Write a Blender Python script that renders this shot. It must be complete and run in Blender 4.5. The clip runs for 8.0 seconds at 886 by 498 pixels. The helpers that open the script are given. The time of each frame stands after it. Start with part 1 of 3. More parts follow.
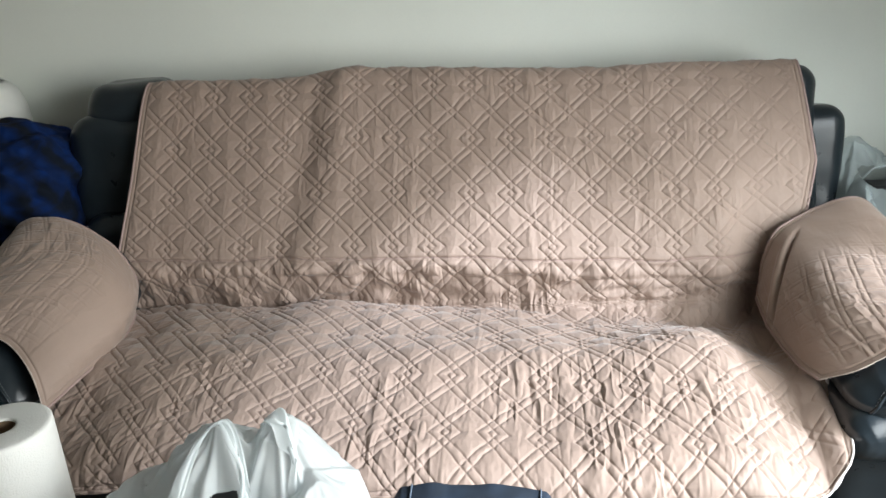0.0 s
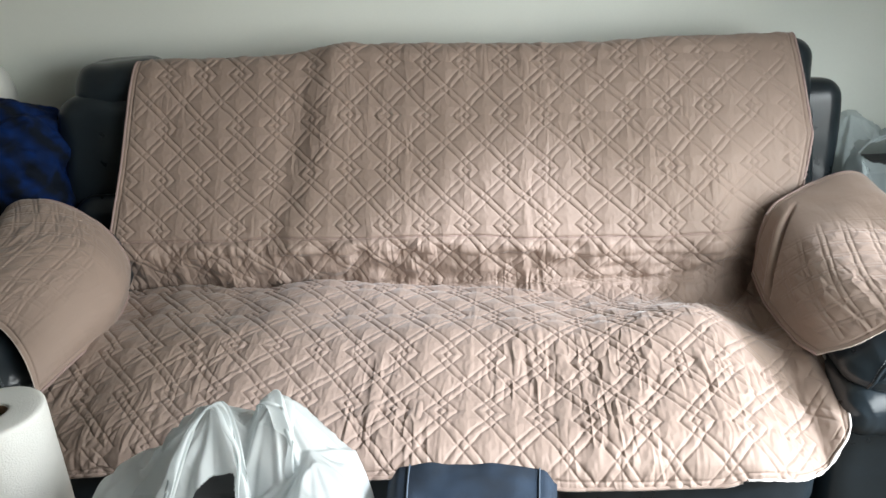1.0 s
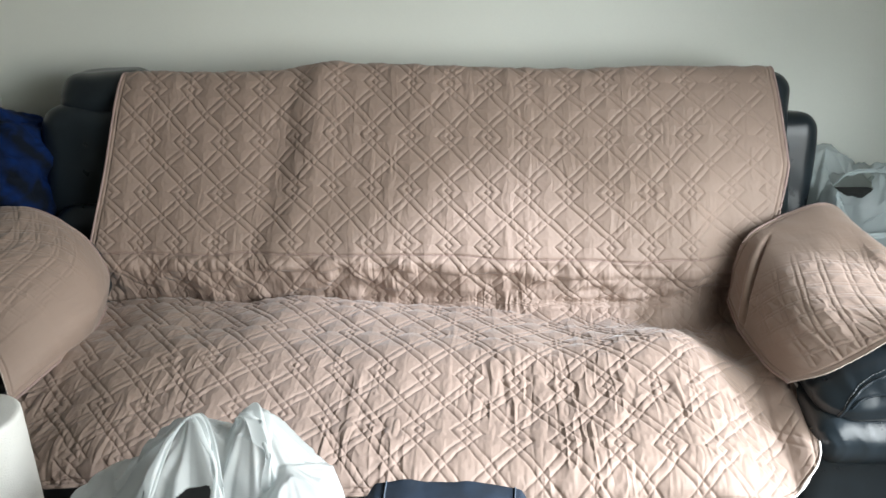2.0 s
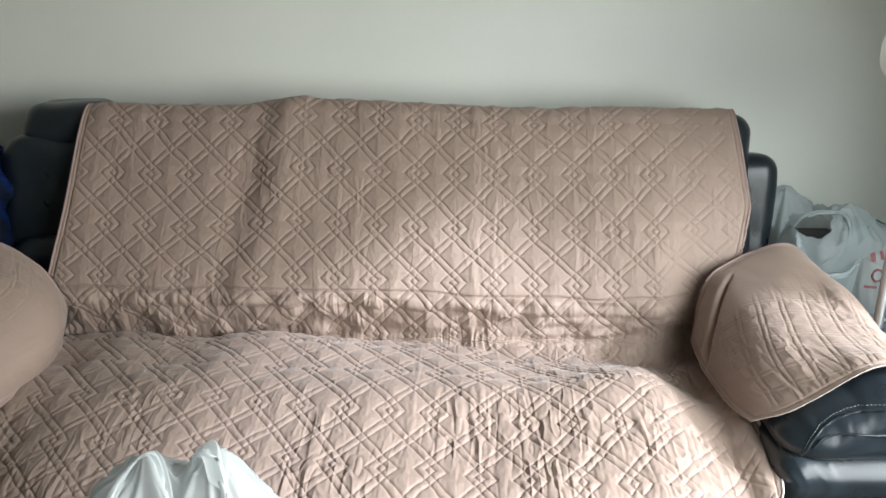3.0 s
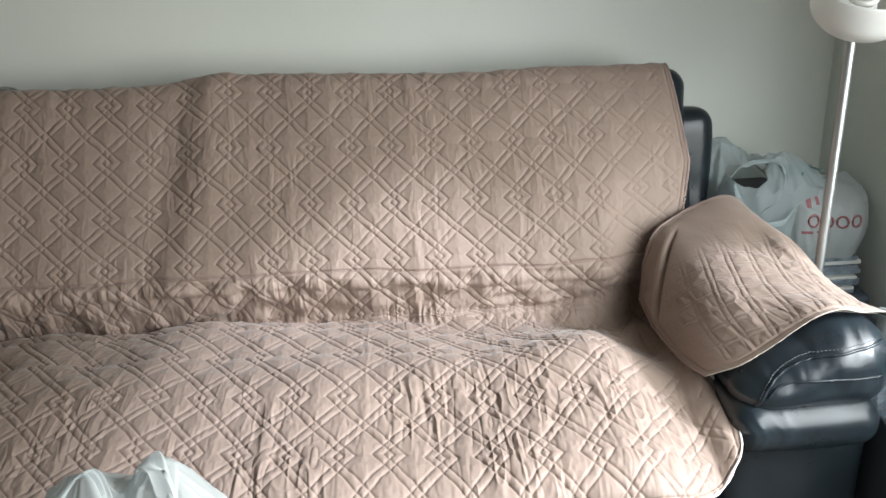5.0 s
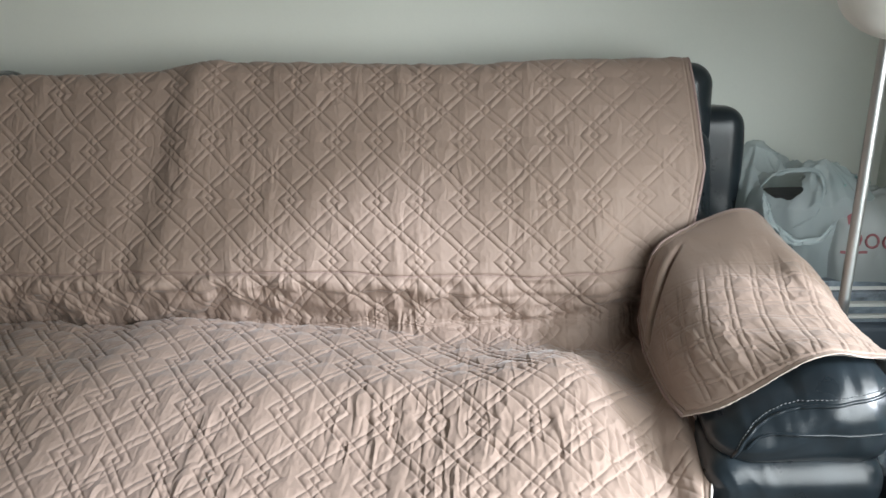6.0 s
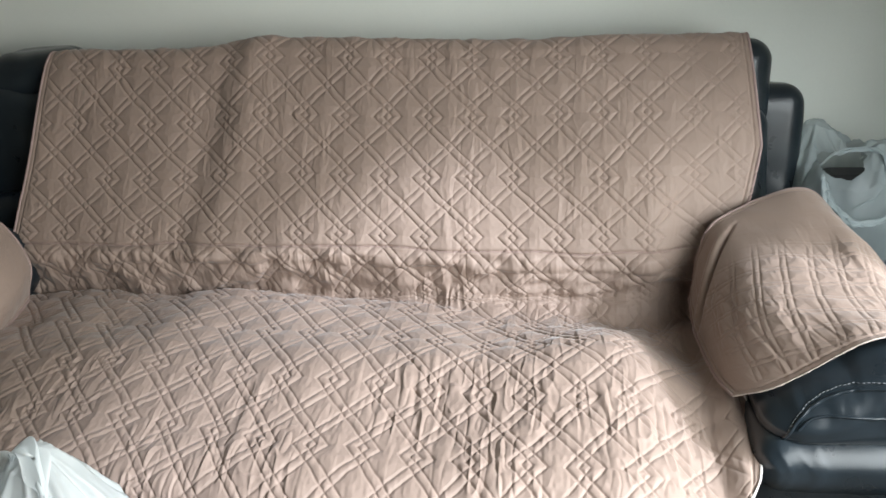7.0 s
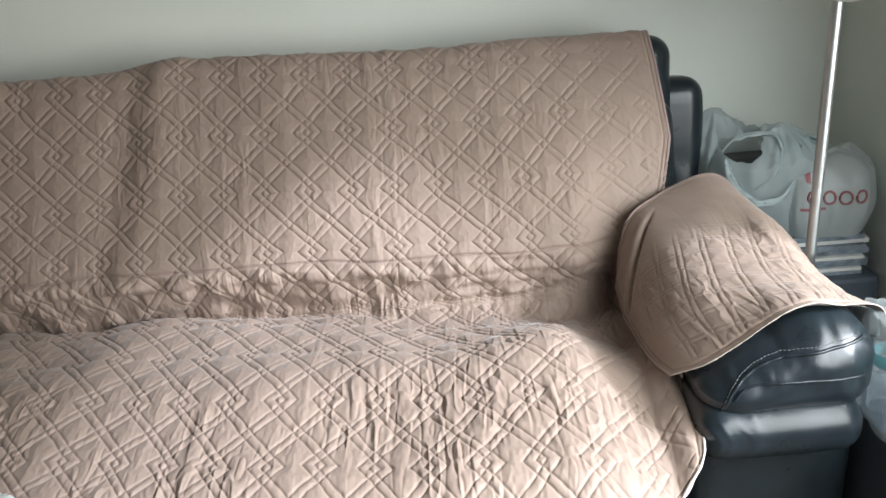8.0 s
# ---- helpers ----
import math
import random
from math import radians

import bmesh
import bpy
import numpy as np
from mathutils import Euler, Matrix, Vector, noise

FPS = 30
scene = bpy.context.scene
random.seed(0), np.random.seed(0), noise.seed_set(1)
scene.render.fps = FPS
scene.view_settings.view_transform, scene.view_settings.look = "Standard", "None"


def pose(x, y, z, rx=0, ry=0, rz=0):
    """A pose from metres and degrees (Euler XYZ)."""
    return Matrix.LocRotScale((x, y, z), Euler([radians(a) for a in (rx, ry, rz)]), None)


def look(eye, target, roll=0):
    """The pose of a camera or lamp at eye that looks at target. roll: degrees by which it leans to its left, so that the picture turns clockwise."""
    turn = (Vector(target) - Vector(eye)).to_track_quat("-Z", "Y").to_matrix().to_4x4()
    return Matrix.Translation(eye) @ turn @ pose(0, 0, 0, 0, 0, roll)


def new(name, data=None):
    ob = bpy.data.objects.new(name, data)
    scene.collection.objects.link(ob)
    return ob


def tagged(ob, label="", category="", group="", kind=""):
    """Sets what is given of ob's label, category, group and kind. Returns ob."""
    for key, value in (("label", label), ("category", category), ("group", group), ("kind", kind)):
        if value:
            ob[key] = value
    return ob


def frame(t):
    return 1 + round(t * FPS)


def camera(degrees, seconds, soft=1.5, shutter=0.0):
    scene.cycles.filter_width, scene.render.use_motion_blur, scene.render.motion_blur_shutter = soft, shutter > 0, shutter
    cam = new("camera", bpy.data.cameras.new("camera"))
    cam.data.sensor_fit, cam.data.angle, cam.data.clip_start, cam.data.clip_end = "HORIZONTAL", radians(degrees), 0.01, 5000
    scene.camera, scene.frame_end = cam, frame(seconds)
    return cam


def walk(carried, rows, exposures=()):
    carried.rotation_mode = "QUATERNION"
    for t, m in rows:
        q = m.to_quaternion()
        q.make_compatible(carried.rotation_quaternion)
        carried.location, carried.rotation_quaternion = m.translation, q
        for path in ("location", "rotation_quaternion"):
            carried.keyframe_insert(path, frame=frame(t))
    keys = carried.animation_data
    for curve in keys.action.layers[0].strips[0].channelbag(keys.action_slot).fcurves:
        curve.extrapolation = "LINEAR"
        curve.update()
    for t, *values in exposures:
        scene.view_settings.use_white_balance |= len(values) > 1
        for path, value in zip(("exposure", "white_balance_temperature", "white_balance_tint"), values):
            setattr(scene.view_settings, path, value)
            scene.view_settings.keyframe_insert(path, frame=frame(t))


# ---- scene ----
from mathutils.bvhtree import BVHTree

cam = camera(57.9, 8.0)
PATH = [
    (0, (0.227, 0.032, 1.382), (0.015, 1.886, 0.662), -3.3),
    (0.5, (0.223, 0.04, 1.377), (-0.004, 1.879, 0.624), -4.0),
    (1, (0.222, 0.046, 1.376), (0.025, 1.881, 0.606), -3.7),
    (2.5, (0.217, 0.026, 1.38), (0.104, 1.905, 0.704), -0.2),
    (3, (0.223, 0.036, 1.375), (0.157, 1.93, 0.736), 0.0),
    (3.5, (0.206, 0.069, 1.369), (0.102, 1.96, 0.725), -0.3),
    (4, (0.168, 0.075, 1.371), (0.05, 1.964, 0.727), -0.6),
    (4.5, (0.154, 0.083, 1.369), (0.216, 1.964, 0.692), -1.9),
    (4.7, (0.156, 0.073, 1.369), (0.276, 1.944, 0.674), -2.4),
    (5.8, (0.464, 0.231, 1.354), (0.356, 2.085, 0.61), -2.3),
    (6, (0.493, 0.243, 1.36), (0.334, 2.091, 0.612), -2.6),
    (6.5, (0.508, 0.249, 1.355), (0.254, 2.079, 0.589), -3.1),
    (7, (0.49, 0.234, 1.347), (0.213, 2.053, 0.563), -3.1),
    (7.5, (0.444, 0.229, 1.349), (0.272, 2.063, 0.569), -3.8),
    (8, (0.426, 0.213, 1.354), (0.39, 2.055, 0.577), -5.0),
]
walk(cam, [(t, look(eye, target, roll)) for t, eye, target, roll in PATH],
     [(0, 0.12), (1.0, 0.1), (3.0, 0.1), (4.0, 0.16), (4.7, 0.04), (5.8, -0.24), (6.5, -0.2), (7.3, -0.12), (8.0, -0.08)])

# ---- light: one window in the east wall, low sun and sky outside ----
world = bpy.data.worlds.new("world")
scene.world = world
world.use_nodes = True
wn = world.node_tree
sky = wn.nodes.new("ShaderNodeTexSky")
sky.sky_type = "NISHITA"
sky.sun_disc = False
sky.sun_elevation, sky.sun_rotation = radians(29.1), radians(111.8)
wn.nodes["Background"].inputs["Strength"].default_value = 0.12
wn.links.new(sky.outputs["Color"], wn.nodes["Background"].inputs["Color"])

WIN_Y0, WIN_Y1, WIN_Z0, WIN_Z1, SOUTH, EAST = -0.5, 1.58, 0.55, 1.735, -3.8, 1.57
day = bpy.data.lights.new("window_daylight", "AREA")
day.shape, day.size, day.size_y = "RECTANGLE", WIN_Y1 - WIN_Y0 - 0.1, WIN_Z1 - WIN_Z0 - 0.1
day.energy, day.color = 55, (0.91, 0.968, 0.975)
day.spread = radians(140)
lamp = new("window_daylight", day)
lamp.matrix_world = look((EAST + 0.03, (WIN_Y0 + WIN_Y1) / 2, (WIN_Z0 + WIN_Z1) / 2), (EAST - 1.0, (WIN_Y0 + WIN_Y1) / 2 + 0.55, 0.35))
# low sun outside, its light cut by the head and the near side of the window
sun = bpy.data.lights.new("hazy_sun", "SUN")
sun.energy, sun.angle, sun.color = 5.7, radians(5.6), (0.87, 0.945, 1.06)
new("hazy_sun", sun).matrix_world = look((5.0, -2.0, 3.0), (0, 0, 0))
scene.view_settings.exposure = 0.0


# ---- materials ----
def material(name, color, rough=0.7, metal=0.0, vary=0.12, scale=6.0, grain=300.0, bump=0.15, sheen=0.0, wear=0.0, gloss=0.5, depth=0.002):
    """Principled surface: two scales of colour variation, grain relief, roughness wear."""
    m = bpy.data.materials.new(name)
    m.use_nodes = True
    t = m.node_tree
    b = t.nodes["Principled BSDF"]
    co = t.nodes.new("ShaderNodeTexCoord")
    big = t.nodes.new("ShaderNodeTexNoise")
    big.inputs["Scale"].default_value, big.inputs["Detail"].default_value = scale, 6
    fine = t.nodes.new("ShaderNodeTexNoise")
    fine.inputs["Scale"].default_value, fine.inputs["Detail"].default_value = grain, 3
    for n in (big, fine):
        t.links.new(co.outputs["Object"], n.inputs["Vector"])
    ramp = t.nodes.new("ShaderNodeValToRGB")
    lo = [c * (1 - vary) for c in color]
    hi = [min(1, c * (1 + vary)) for c in color]
    ramp.color_ramp.elements[0].position, ramp.color_ramp.elements[1].position = 0.3, 0.7
    ramp.color_ramp.elements[0].color, ramp.color_ramp.elements[1].color = (*lo, 1), (*hi, 1)
    mix = t.nodes.new("ShaderNodeMath")
    mix.operation = "MULTIPLY_ADD"
    mix.inputs[1].default_value = 0.3
    t.links.new(fine.outputs["Fac"], mix.inputs[0])
    sub = t.nodes.new("ShaderNodeMath")
    sub.operation = "SUBTRACT"
    sub.inputs[1].default_value = 0.15
    t.links.new(big.outputs["Fac"], sub.inputs[0])
    t.links.new(sub.outputs[0], mix.inputs[2])
    t.links.new(mix.outputs[0], ramp.inputs["Fac"])
    t.links.new(ramp.outputs["Color"], b.inputs["Base Color"])
    rr = t.nodes.new("ShaderNodeMapRange")
    rr.inputs["To Min"].default_value, rr.inputs["To Max"].default_value = max(0.02, rough - wear), min(1, rough + wear)
    t.links.new(big.outputs["Fac"], rr.inputs["Value"])
    t.links.new(rr.outputs["Result"], b.inputs["Roughness"])
    b.inputs["Metallic"].default_value = metal
    b.inputs["Specular IOR Level"].default_value = gloss
    b.inputs["Sheen Weight"].default_value = sheen
    b.inputs["Sheen Roughness"].default_value = 0.35
    bp = t.nodes.new("ShaderNodeBump")
    bp.inputs["Strength"].default_value, bp.inputs["Distance"].default_value = bump, depth
    t.links.new(fine.outputs["Fac"], bp.inputs["Height"])
    t.links.new(bp.outputs["Normal"], b.inputs["Normal"])
    return m


def film(name, color, clear, through_light, rough=0.35):
    """Thin plastic film: partly see-through, partly glowing through, slightly glossy."""
    m = material(name, color, rough, vary=0.04, scale=9, grain=60, bump=0.25, depth=0.004)
    t = m.node_tree
    b, out = t.nodes["Principled BSDF"], t.nodes["Material Output"]
    tl, tr = t.nodes.new("ShaderNodeBsdfTranslucent"), t.nodes.new("ShaderNodeBsdfTransparent")
    tl.inputs["Color"].default_value = (*color, 1)
    a, c = t.nodes.new("ShaderNodeMixShader"), t.nodes.new("ShaderNodeMixShader")
    a.inputs[0].default_value, c.inputs[0].default_value = through_light, clear
    t.links.new(b.outputs[0], a.inputs[1])
    t.links.new(tl.outputs[0], a.inputs[2])
    t.links.new(a.outputs[0], c.inputs[1])
    t.links.new(tr.outputs[0], c.inputs[2])
    t.links.new(c.outputs[0], out.inputs["Surface"])
    return m


PINK = material("dusty_pink_microfibre", (0.308, 0.229, 0.188), 0.62, vary=0.05, scale=4, grain=900, bump=0.12, sheen=0.30, gloss=0.35, wear=0.08)
# salmon: shade and bounced light on the pink cloth, put into the colour
SHADED_CLOTH = material("shaded_cloth_salmon", (0.50, 0.25, 0.17), 0.8, vary=0.08)
BINDING = material("mauve_edge_binding", (0.33, 0.235, 0.215), 0.75, vary=0.1, grain=700)
WHITE_EDGE = material("white_fleece_edge", (0.66, 0.62, 0.59), 0.9, vary=0.06, grain=500, bump=0.5)
FRAYED = material("pale_frayed_thread", (0.50, 0.42, 0.37), 0.9, vary=0.15, grain=500, bump=0.5)
LEATHER = material("black_leather", (0.014, 0.020, 0.025), 0.29, vary=0.25, scale=12, grain=420, bump=0.14, wear=0.05, depth=0.0015)
THREAD = material("grey_thread", (0.16, 0.17, 0.18), 0.7)
WALL = material("off_white_wall_paint", (0.80, 0.825, 0.765), 0.85, vary=0.025, scale=2.2, grain=160, bump=0.12, gloss=0.2)
CEILING = material("ceiling_paint", (0.78, 0.78, 0.76), 0.9, vary=0.02, bump=0.1)
FLOOR = material("tan_carpet", (0.16, 0.13, 0.10), 0.95, vary=0.2, scale=18, grain=500, bump=0.6)
WOOD = material("dark_wood", (0.09, 0.055, 0.035), 0.45, vary=0.25, scale=10)
PAPER = material("white_paper_towel", (0.74, 0.735, 0.70), 0.95, vary=0.03, scale=25, grain=450, bump=0.6)
CORE = material("brown_core_card", (0.15, 0.095, 0.055), 0.9)
BAG = film("white_bag_film", (0.76, 0.80, 0.805), 0.16, 0.40)
BAG_THIN = film("thin_bag_film", (0.58, 0.66, 0.67), 0.42, 0.34)
BAG_GREY = film("greyish_bag_film", (0.62, 0.66, 0.655), 0.20, 0.36)
CLEAR = film("clear_wrap", (0.75, 0.82, 0.84), 0.72, 0.2, 0.12)
DENIM = material("dark_denim", (0.008, 0.018, 0.034), 0.85, vary=0.45, scale=22, grain=700, bump=0.5)
DENIM_SEAM = material("grey_blue_seam", (0.10, 0.13, 0.17), 0.8)
STEEL = material("brushed_steel", (0.52, 0.53, 0.53), 0.40, metal=1.0, vary=0.06, scale=20, bump=0.05)
SHADE = film("frosted_white_shade", (0.86, 0.86, 0.83), 0.0, 0.35, 0.4)
BULB = material("white_bulb_glass", (0.85, 0.84, 0.8), 0.25, vary=0.02)
RED = material("red_print", (0.34, 0.13, 0.14), 0.5)
TEAL = material("teal_plastic", (0.02, 0.42, 0.45), 0.35)
PALE_TEAL = material("pale_teal_plastic", (0.30, 0.50, 0.48), 0.5)
DARK = material("dark_contents", (0.03, 0.03, 0.032), 0.6)
BLUEBOX = material("slate_blue_box", (0.075, 0.095, 0.12), 0.6)
MAGAZINE = material("printed_paper", (0.22, 0.26, 0.30), 0.5, vary=0.5, scale=30)
FRAME = material("white_window_paint", (0.78, 0.78, 0.76), 0.45, vary=0.03)


def plaid():
    """Royal-blue and black woven plaid, its bands wavering with the folds."""
    m = material("blue_plaid_flannel", (0.012, 0.022, 0.10), 0.9, vary=0.3, grain=800, bump=0.4, gloss=0.15)
    t = m.node_tree
    b = t.nodes["Principled BSDF"]
    co = next(n for n in t.nodes if n.bl_idname == "ShaderNodeTexCoord")
    n = t.nodes.new("ShaderNodeTexNoise")
    n.inputs["Scale"].default_value, n.inputs["Detail"].default_value, n.inputs["Distortion"].default_value = 11, 3, 1.2
    w = t.nodes.new("ShaderNodeTexWave")
    w.bands_direction = "DIAGONAL"
    w.inputs["Scale"].default_value, w.inputs["Distortion"].default_value = 5.0, 5.0
    mul = t.nodes.new("ShaderNodeMath")
    mul.operation = "MULTIPLY_ADD"
    mul.inputs[1].default_value = 0.25
    for k in (n, w):
        t.links.new(co.outputs["Object"], k.inputs["Vector"])
    t.links.new(w.outputs["Fac"], mul.inputs[0])
    t.links.new(n.outputs["Fac"], mul.inputs[2])
    r = t.nodes.new("ShaderNodeValToRGB")
    r.color_ramp.elements[0].color, r.color_ramp.elements[1].color = (0.004, 0.007, 0.014, 1), (0.0015, 0.016, 0.085, 1)
    r.color_ramp.elements[0].position, r.color_ramp.elements[1].position = 0.46, 0.84
    t.links.new(mul.outputs[0], r.inputs["Fac"])
    t.links.new(r.outputs["Color"], b.inputs["Base Color"])
    return m


PLAID = plaid()


# ---- mesh helpers ----
def mesh_ob(name, verts, faces, mat, parent=None, label="", smooth=True):
    me = bpy.data.meshes.new(name)
    V, F = np.asarray(verts, np.float32), np.asarray(faces, np.int32)
    me.vertices.add(len(V))
    me.vertices.foreach_set("co", V.ravel())
    me.loops.add(F.size)
    me.loops.foreach_set("vertex_index", F.ravel())
    me.polygons.add(len(F))
    me.polygons.foreach_set("loop_start", np.arange(0, F.size, F.shape[1], dtype=np.int32))
    me.update(calc_edges=True)
    me.validate()
    me.materials.append(mat)
    if smooth:
        me.polygons.foreach_set("use_smooth", [True] * len(me.polygons))
    me.update()
    ob = new(name, me)
    if parent is not None:
        ob.parent = parent
    if label:
        tagged(ob, label)
    return ob


def part(name, bm, mat, parent=None, label="", smooth=False):
    me = bpy.data.meshes.new(name)
    bm.to_mesh(me)
    bm.free()
    me.materials.append(mat)
    if smooth:
        me.polygons.foreach_set("use_smooth", [True] * len(me.polygons))
    ob = new(name, me)
    if parent is not None:
        ob.parent = parent
    if label:
        tagged(ob, label)
    return ob


def thing(name, label, category, group="", kind=""):
    return tagged(new(name), label, category, group, kind)


def grid_faces(nv, nu, wrap=False):
    i = np.arange(nv * nu).reshape(nv, nu)
    if wrap:
        i = np.concatenate([i, i[:, :1]], 1)
    return np.stack([i[:-1, :-1], i[:-1, 1:], i[1:, 1:], i[1:, :-1]], -1).reshape(-1, 4)


def sheet(name, P, mat, parent=None, label="", wrap=False, flip=False):
    nv, nu = P.shape[:2]
    q = grid_faces(nv, nu, wrap)
    return mesh_ob(name, P.reshape(-1, 3), q[:, ::-1] if flip else q, mat, parent, label)


def box(x0, x1, y0, y1, z0, z1, bev=0.004, seg=2):
    bm = bmesh.new()
    bmesh.ops.create_cube(bm, size=1)
    bmesh.ops.transform(bm, verts=bm.verts, matrix=Matrix.Translation(((x0 + x1) / 2, (y0 + y1) / 2, (z0 + z1) / 2)) @ Matrix.Diagonal((x1 - x0, y1 - y0, z1 - z0, 1)))
    if bev:
        bmesh.ops.bevel(bm, geom=bm.edges[:], offset=bev, segments=seg, affect="EDGES", profile=0.5)
    return bm


LATTICE = np.random.RandomState(7).rand(256, 256)


def vnoise(x, y):
    """Smooth value noise in 0..1 for arrays."""
    x, y = np.asarray(x, float), np.asarray(y, float)
    xi, yi = np.floor(x).astype(int), np.floor(y).astype(int)
    fx, fy = x - xi, y - yi
    fx, fy = fx * fx * (3 - 2 * fx), fy * fy * (3 - 2 * fy)
    g = lambda a, b: LATTICE[a % 256, b % 256]
    return (g(xi, yi) * (1 - fx) + g(xi + 1, yi) * fx) * (1 - fy) + (g(xi, yi + 1) * (1 - fx) + g(xi + 1, yi + 1) * fx) * fy


def sstep(a, b, x):
    t = np.clip((x - a) / (b - a), 0, 1)
    return t * t * (3 - 2 * t)


def spline(points, n):
    """A smooth curve through the points, n samples, even in length."""
    p = np.asarray(points, float)
    q = np.vstack([2 * p[0] - p[1], p, 2 * p[-1] - p[-2]])
    out = []
    for k in range(len(p) - 1):
        a, b, c, d = q[k:k + 4]
        t = np.linspace(0, 1, 40, endpoint=False)[:, None]
        out.append(0.5 * (2 * b + (c - a) * t + (2 * a - 5 * b + 4 * c - d) * t**2 + (3 * b - a - 3 * c + d) * t**3))
    o = np.vstack(out + [p[-1:]])
    s = np.r_[0, np.cumsum(np.linalg.norm(np.diff(o, axis=0), axis=1))]
    w = np.linspace(0, s[-1], n)
    return np.stack([np.interp(w, s, o[:, k]) for k in range(o.shape[1])], 1)


def normals(P):
    n = np.cross(np.gradient(P, axis=1), np.gradient(P, axis=0))
    return n / (np.linalg.norm(n, axis=2, keepdims=True) + 1e-12)


def tube(name, pts, r, mat, parent=None, label="", sides=8, jitter=0.0):
    """A round cord along a line of points."""
    p = np.asarray(pts, float)
    d = np.gradient(p, axis=0)
    d /= np.linalg.norm(d, axis=1, keepdims=True) + 1e-12
    ref = np.where(np.abs(d[:, 2:3]) > 0.9, [[1.0, 0, 0]], [[0, 0, 1.0]])
    a = np.cross(d, ref)
    a /= np.linalg.norm(a, axis=1, keepdims=True)
    b = np.cross(d, a)
    th = np.linspace(0, 2 * np.pi, sides, endpoint=False)
    rr = r * (1 + jitter * (vnoise(np.arange(len(p)) * 0.7, np.arange(len(p)) * 0.31) - 0.5))[:, None, None]
    P = p[:, None] + rr * (np.cos(th)[None, :, None] * a[:, None] + np.sin(th)[None, :, None] * b[:, None])
    return sheet(name, P, mat, parent, label, wrap=True)


def lathe(name, profile, mat, parent=None, label="", sides=40, at=(0, 0, 0)):
    """A turned body: profile of (radius, height)."""
    pr = np.asarray(profile, float)
    th = np.linspace(0, 2 * np.pi, sides, endpoint=False)
    P = np.stack([pr[:, None, 0] * np.cos(th), pr[:, None, 0] * np.sin(th), np.repeat(pr[:, None, 1], sides, 1)], -1) + np.asarray(at)
    return sheet(name, P, mat, parent, label, wrap=True)


def pad(size, r, n=24):
    """Vertices and faces of a box with fully rounded edges, centred, dense enough to be shaped."""
    h = np.asarray(size, float) / 2
    V, F, base = [], [], 0
    t = np.linspace(-1, 1, n)
    for ax in range(3):
        for sg in (-1, 1):
            u, v = np.meshgrid(t, t)
            p = np.zeros((n, n, 3))
            p[..., ax], p[..., (ax + 1) % 3], p[..., (ax + 2) % 3] = sg, u, v
            q = p * h
            inner = np.clip(q, -(h - r), h - r)
            e = q - inner
            L = np.linalg.norm(e, axis=2, keepdims=True)
            V.append((inner + e / np.maximum(L, 1e-9) * r).reshape(-1, 3))
            f = grid_faces(n, n) + base
            F.append(f if sg > 0 else f[:, ::-1])
            base += n * n
    return np.vstack(V), np.vstack(F)


def cushion(name, centre, size, r, mat, parent=None, label="", n=24, lump=0.006, belly=0.0, lean=0.0, seed=0.0, twist=None):
    V, F = pad(size, r, n)
    h = np.asarray(size) / 2
    w = V / h
    V = V * (1 + belly * (1 - np.abs(w[:, [1, 2, 0]]) ** 2) * (1 - np.abs(w[:, [2, 0, 1]]) ** 2))
    bumpy = vnoise(V[:, 0] * 14 + seed + V[:, 1] * 5, V[:, 2] * 14 + V[:, 1] * 9 + seed) - 0.5
    V = V + V / (np.linalg.norm(V, axis=1, keepdims=True) + 1e-9) * (bumpy * lump)[:, None]
    c, s = math.cos(radians(lean)), math.sin(radians(lean))
    V = np.stack([V[:, 0], V[:, 1] * c + V[:, 2] * s, -V[:, 1] * s + V[:, 2] * c], 1)
    if twist:
        V = twist(V)
    ob = mesh_ob(name, V + np.asarray(centre), F, mat, parent, label)
    bm = bmesh.new()
    bm.from_mesh(ob.data)
    bmesh.ops.remove_doubles(bm, verts=bm.verts, dist=0.0004)
    bmesh.ops.recalc_face_normals(bm, faces=bm.faces)
    bm.to_mesh(ob.data)
    bm.free()
    return ob


# ---- the room ----
NORTH, WEST, TOP = 2.56, -4.2, 2.45
tagged(part("floor", box(WEST - 0.1, EAST + 0.1, SOUTH - 0.1, NORTH + 0.1, -0.1, 0, 0), FLOOR), "tan carpeted floor of the living room", "floor", kind="structure")
tagged(part("ceiling", box(WEST - 0.1, EAST + 0.1, SOUTH - 0.1, NORTH + 0.1, TOP, TOP + 0.1, 0), CEILING), "plain white painted ceiling", "ceiling", kind="structure")
tagged(part("wall_north", box(WEST - 0.1, EAST + 0.1, NORTH, NORTH + 0.1, 0, TOP, 0), WALL), "plain off-white painted wall behind the sofa", "wall", kind="structure")
tagged(part("wall_south", box(WEST - 0.1, EAST + 0.1, SOUTH - 0.1, SOUTH, 0, TOP, 0), WALL), "plain off-white painted wall", "wall", kind="structure")
tagged(part("wall_west", box(WEST - 0.1, WEST, SOUTH, NORTH, 0, TOP, 0), WALL), "plain off-white painted side wall", "wall", kind="structure")
bm = bmesh.new()
for a in ((SOUTH, WIN_Y0, 0, TOP), (WIN_Y1, NORTH, 0, TOP), (WIN_Y0, WIN_Y1, 0, WIN_Z0), (WIN_Y0, WIN_Y1, WIN_Z1, TOP)):
    piece = box(EAST, EAST + 0.1, a[0], a[1], a[2], a[3], 0)
    tmp = bpy.data.meshes.new("tmp")
    piece.to_mesh(tmp)
    bm.from_mesh(tmp)
    piece.free()
    bpy.data.meshes.remove(tmp)
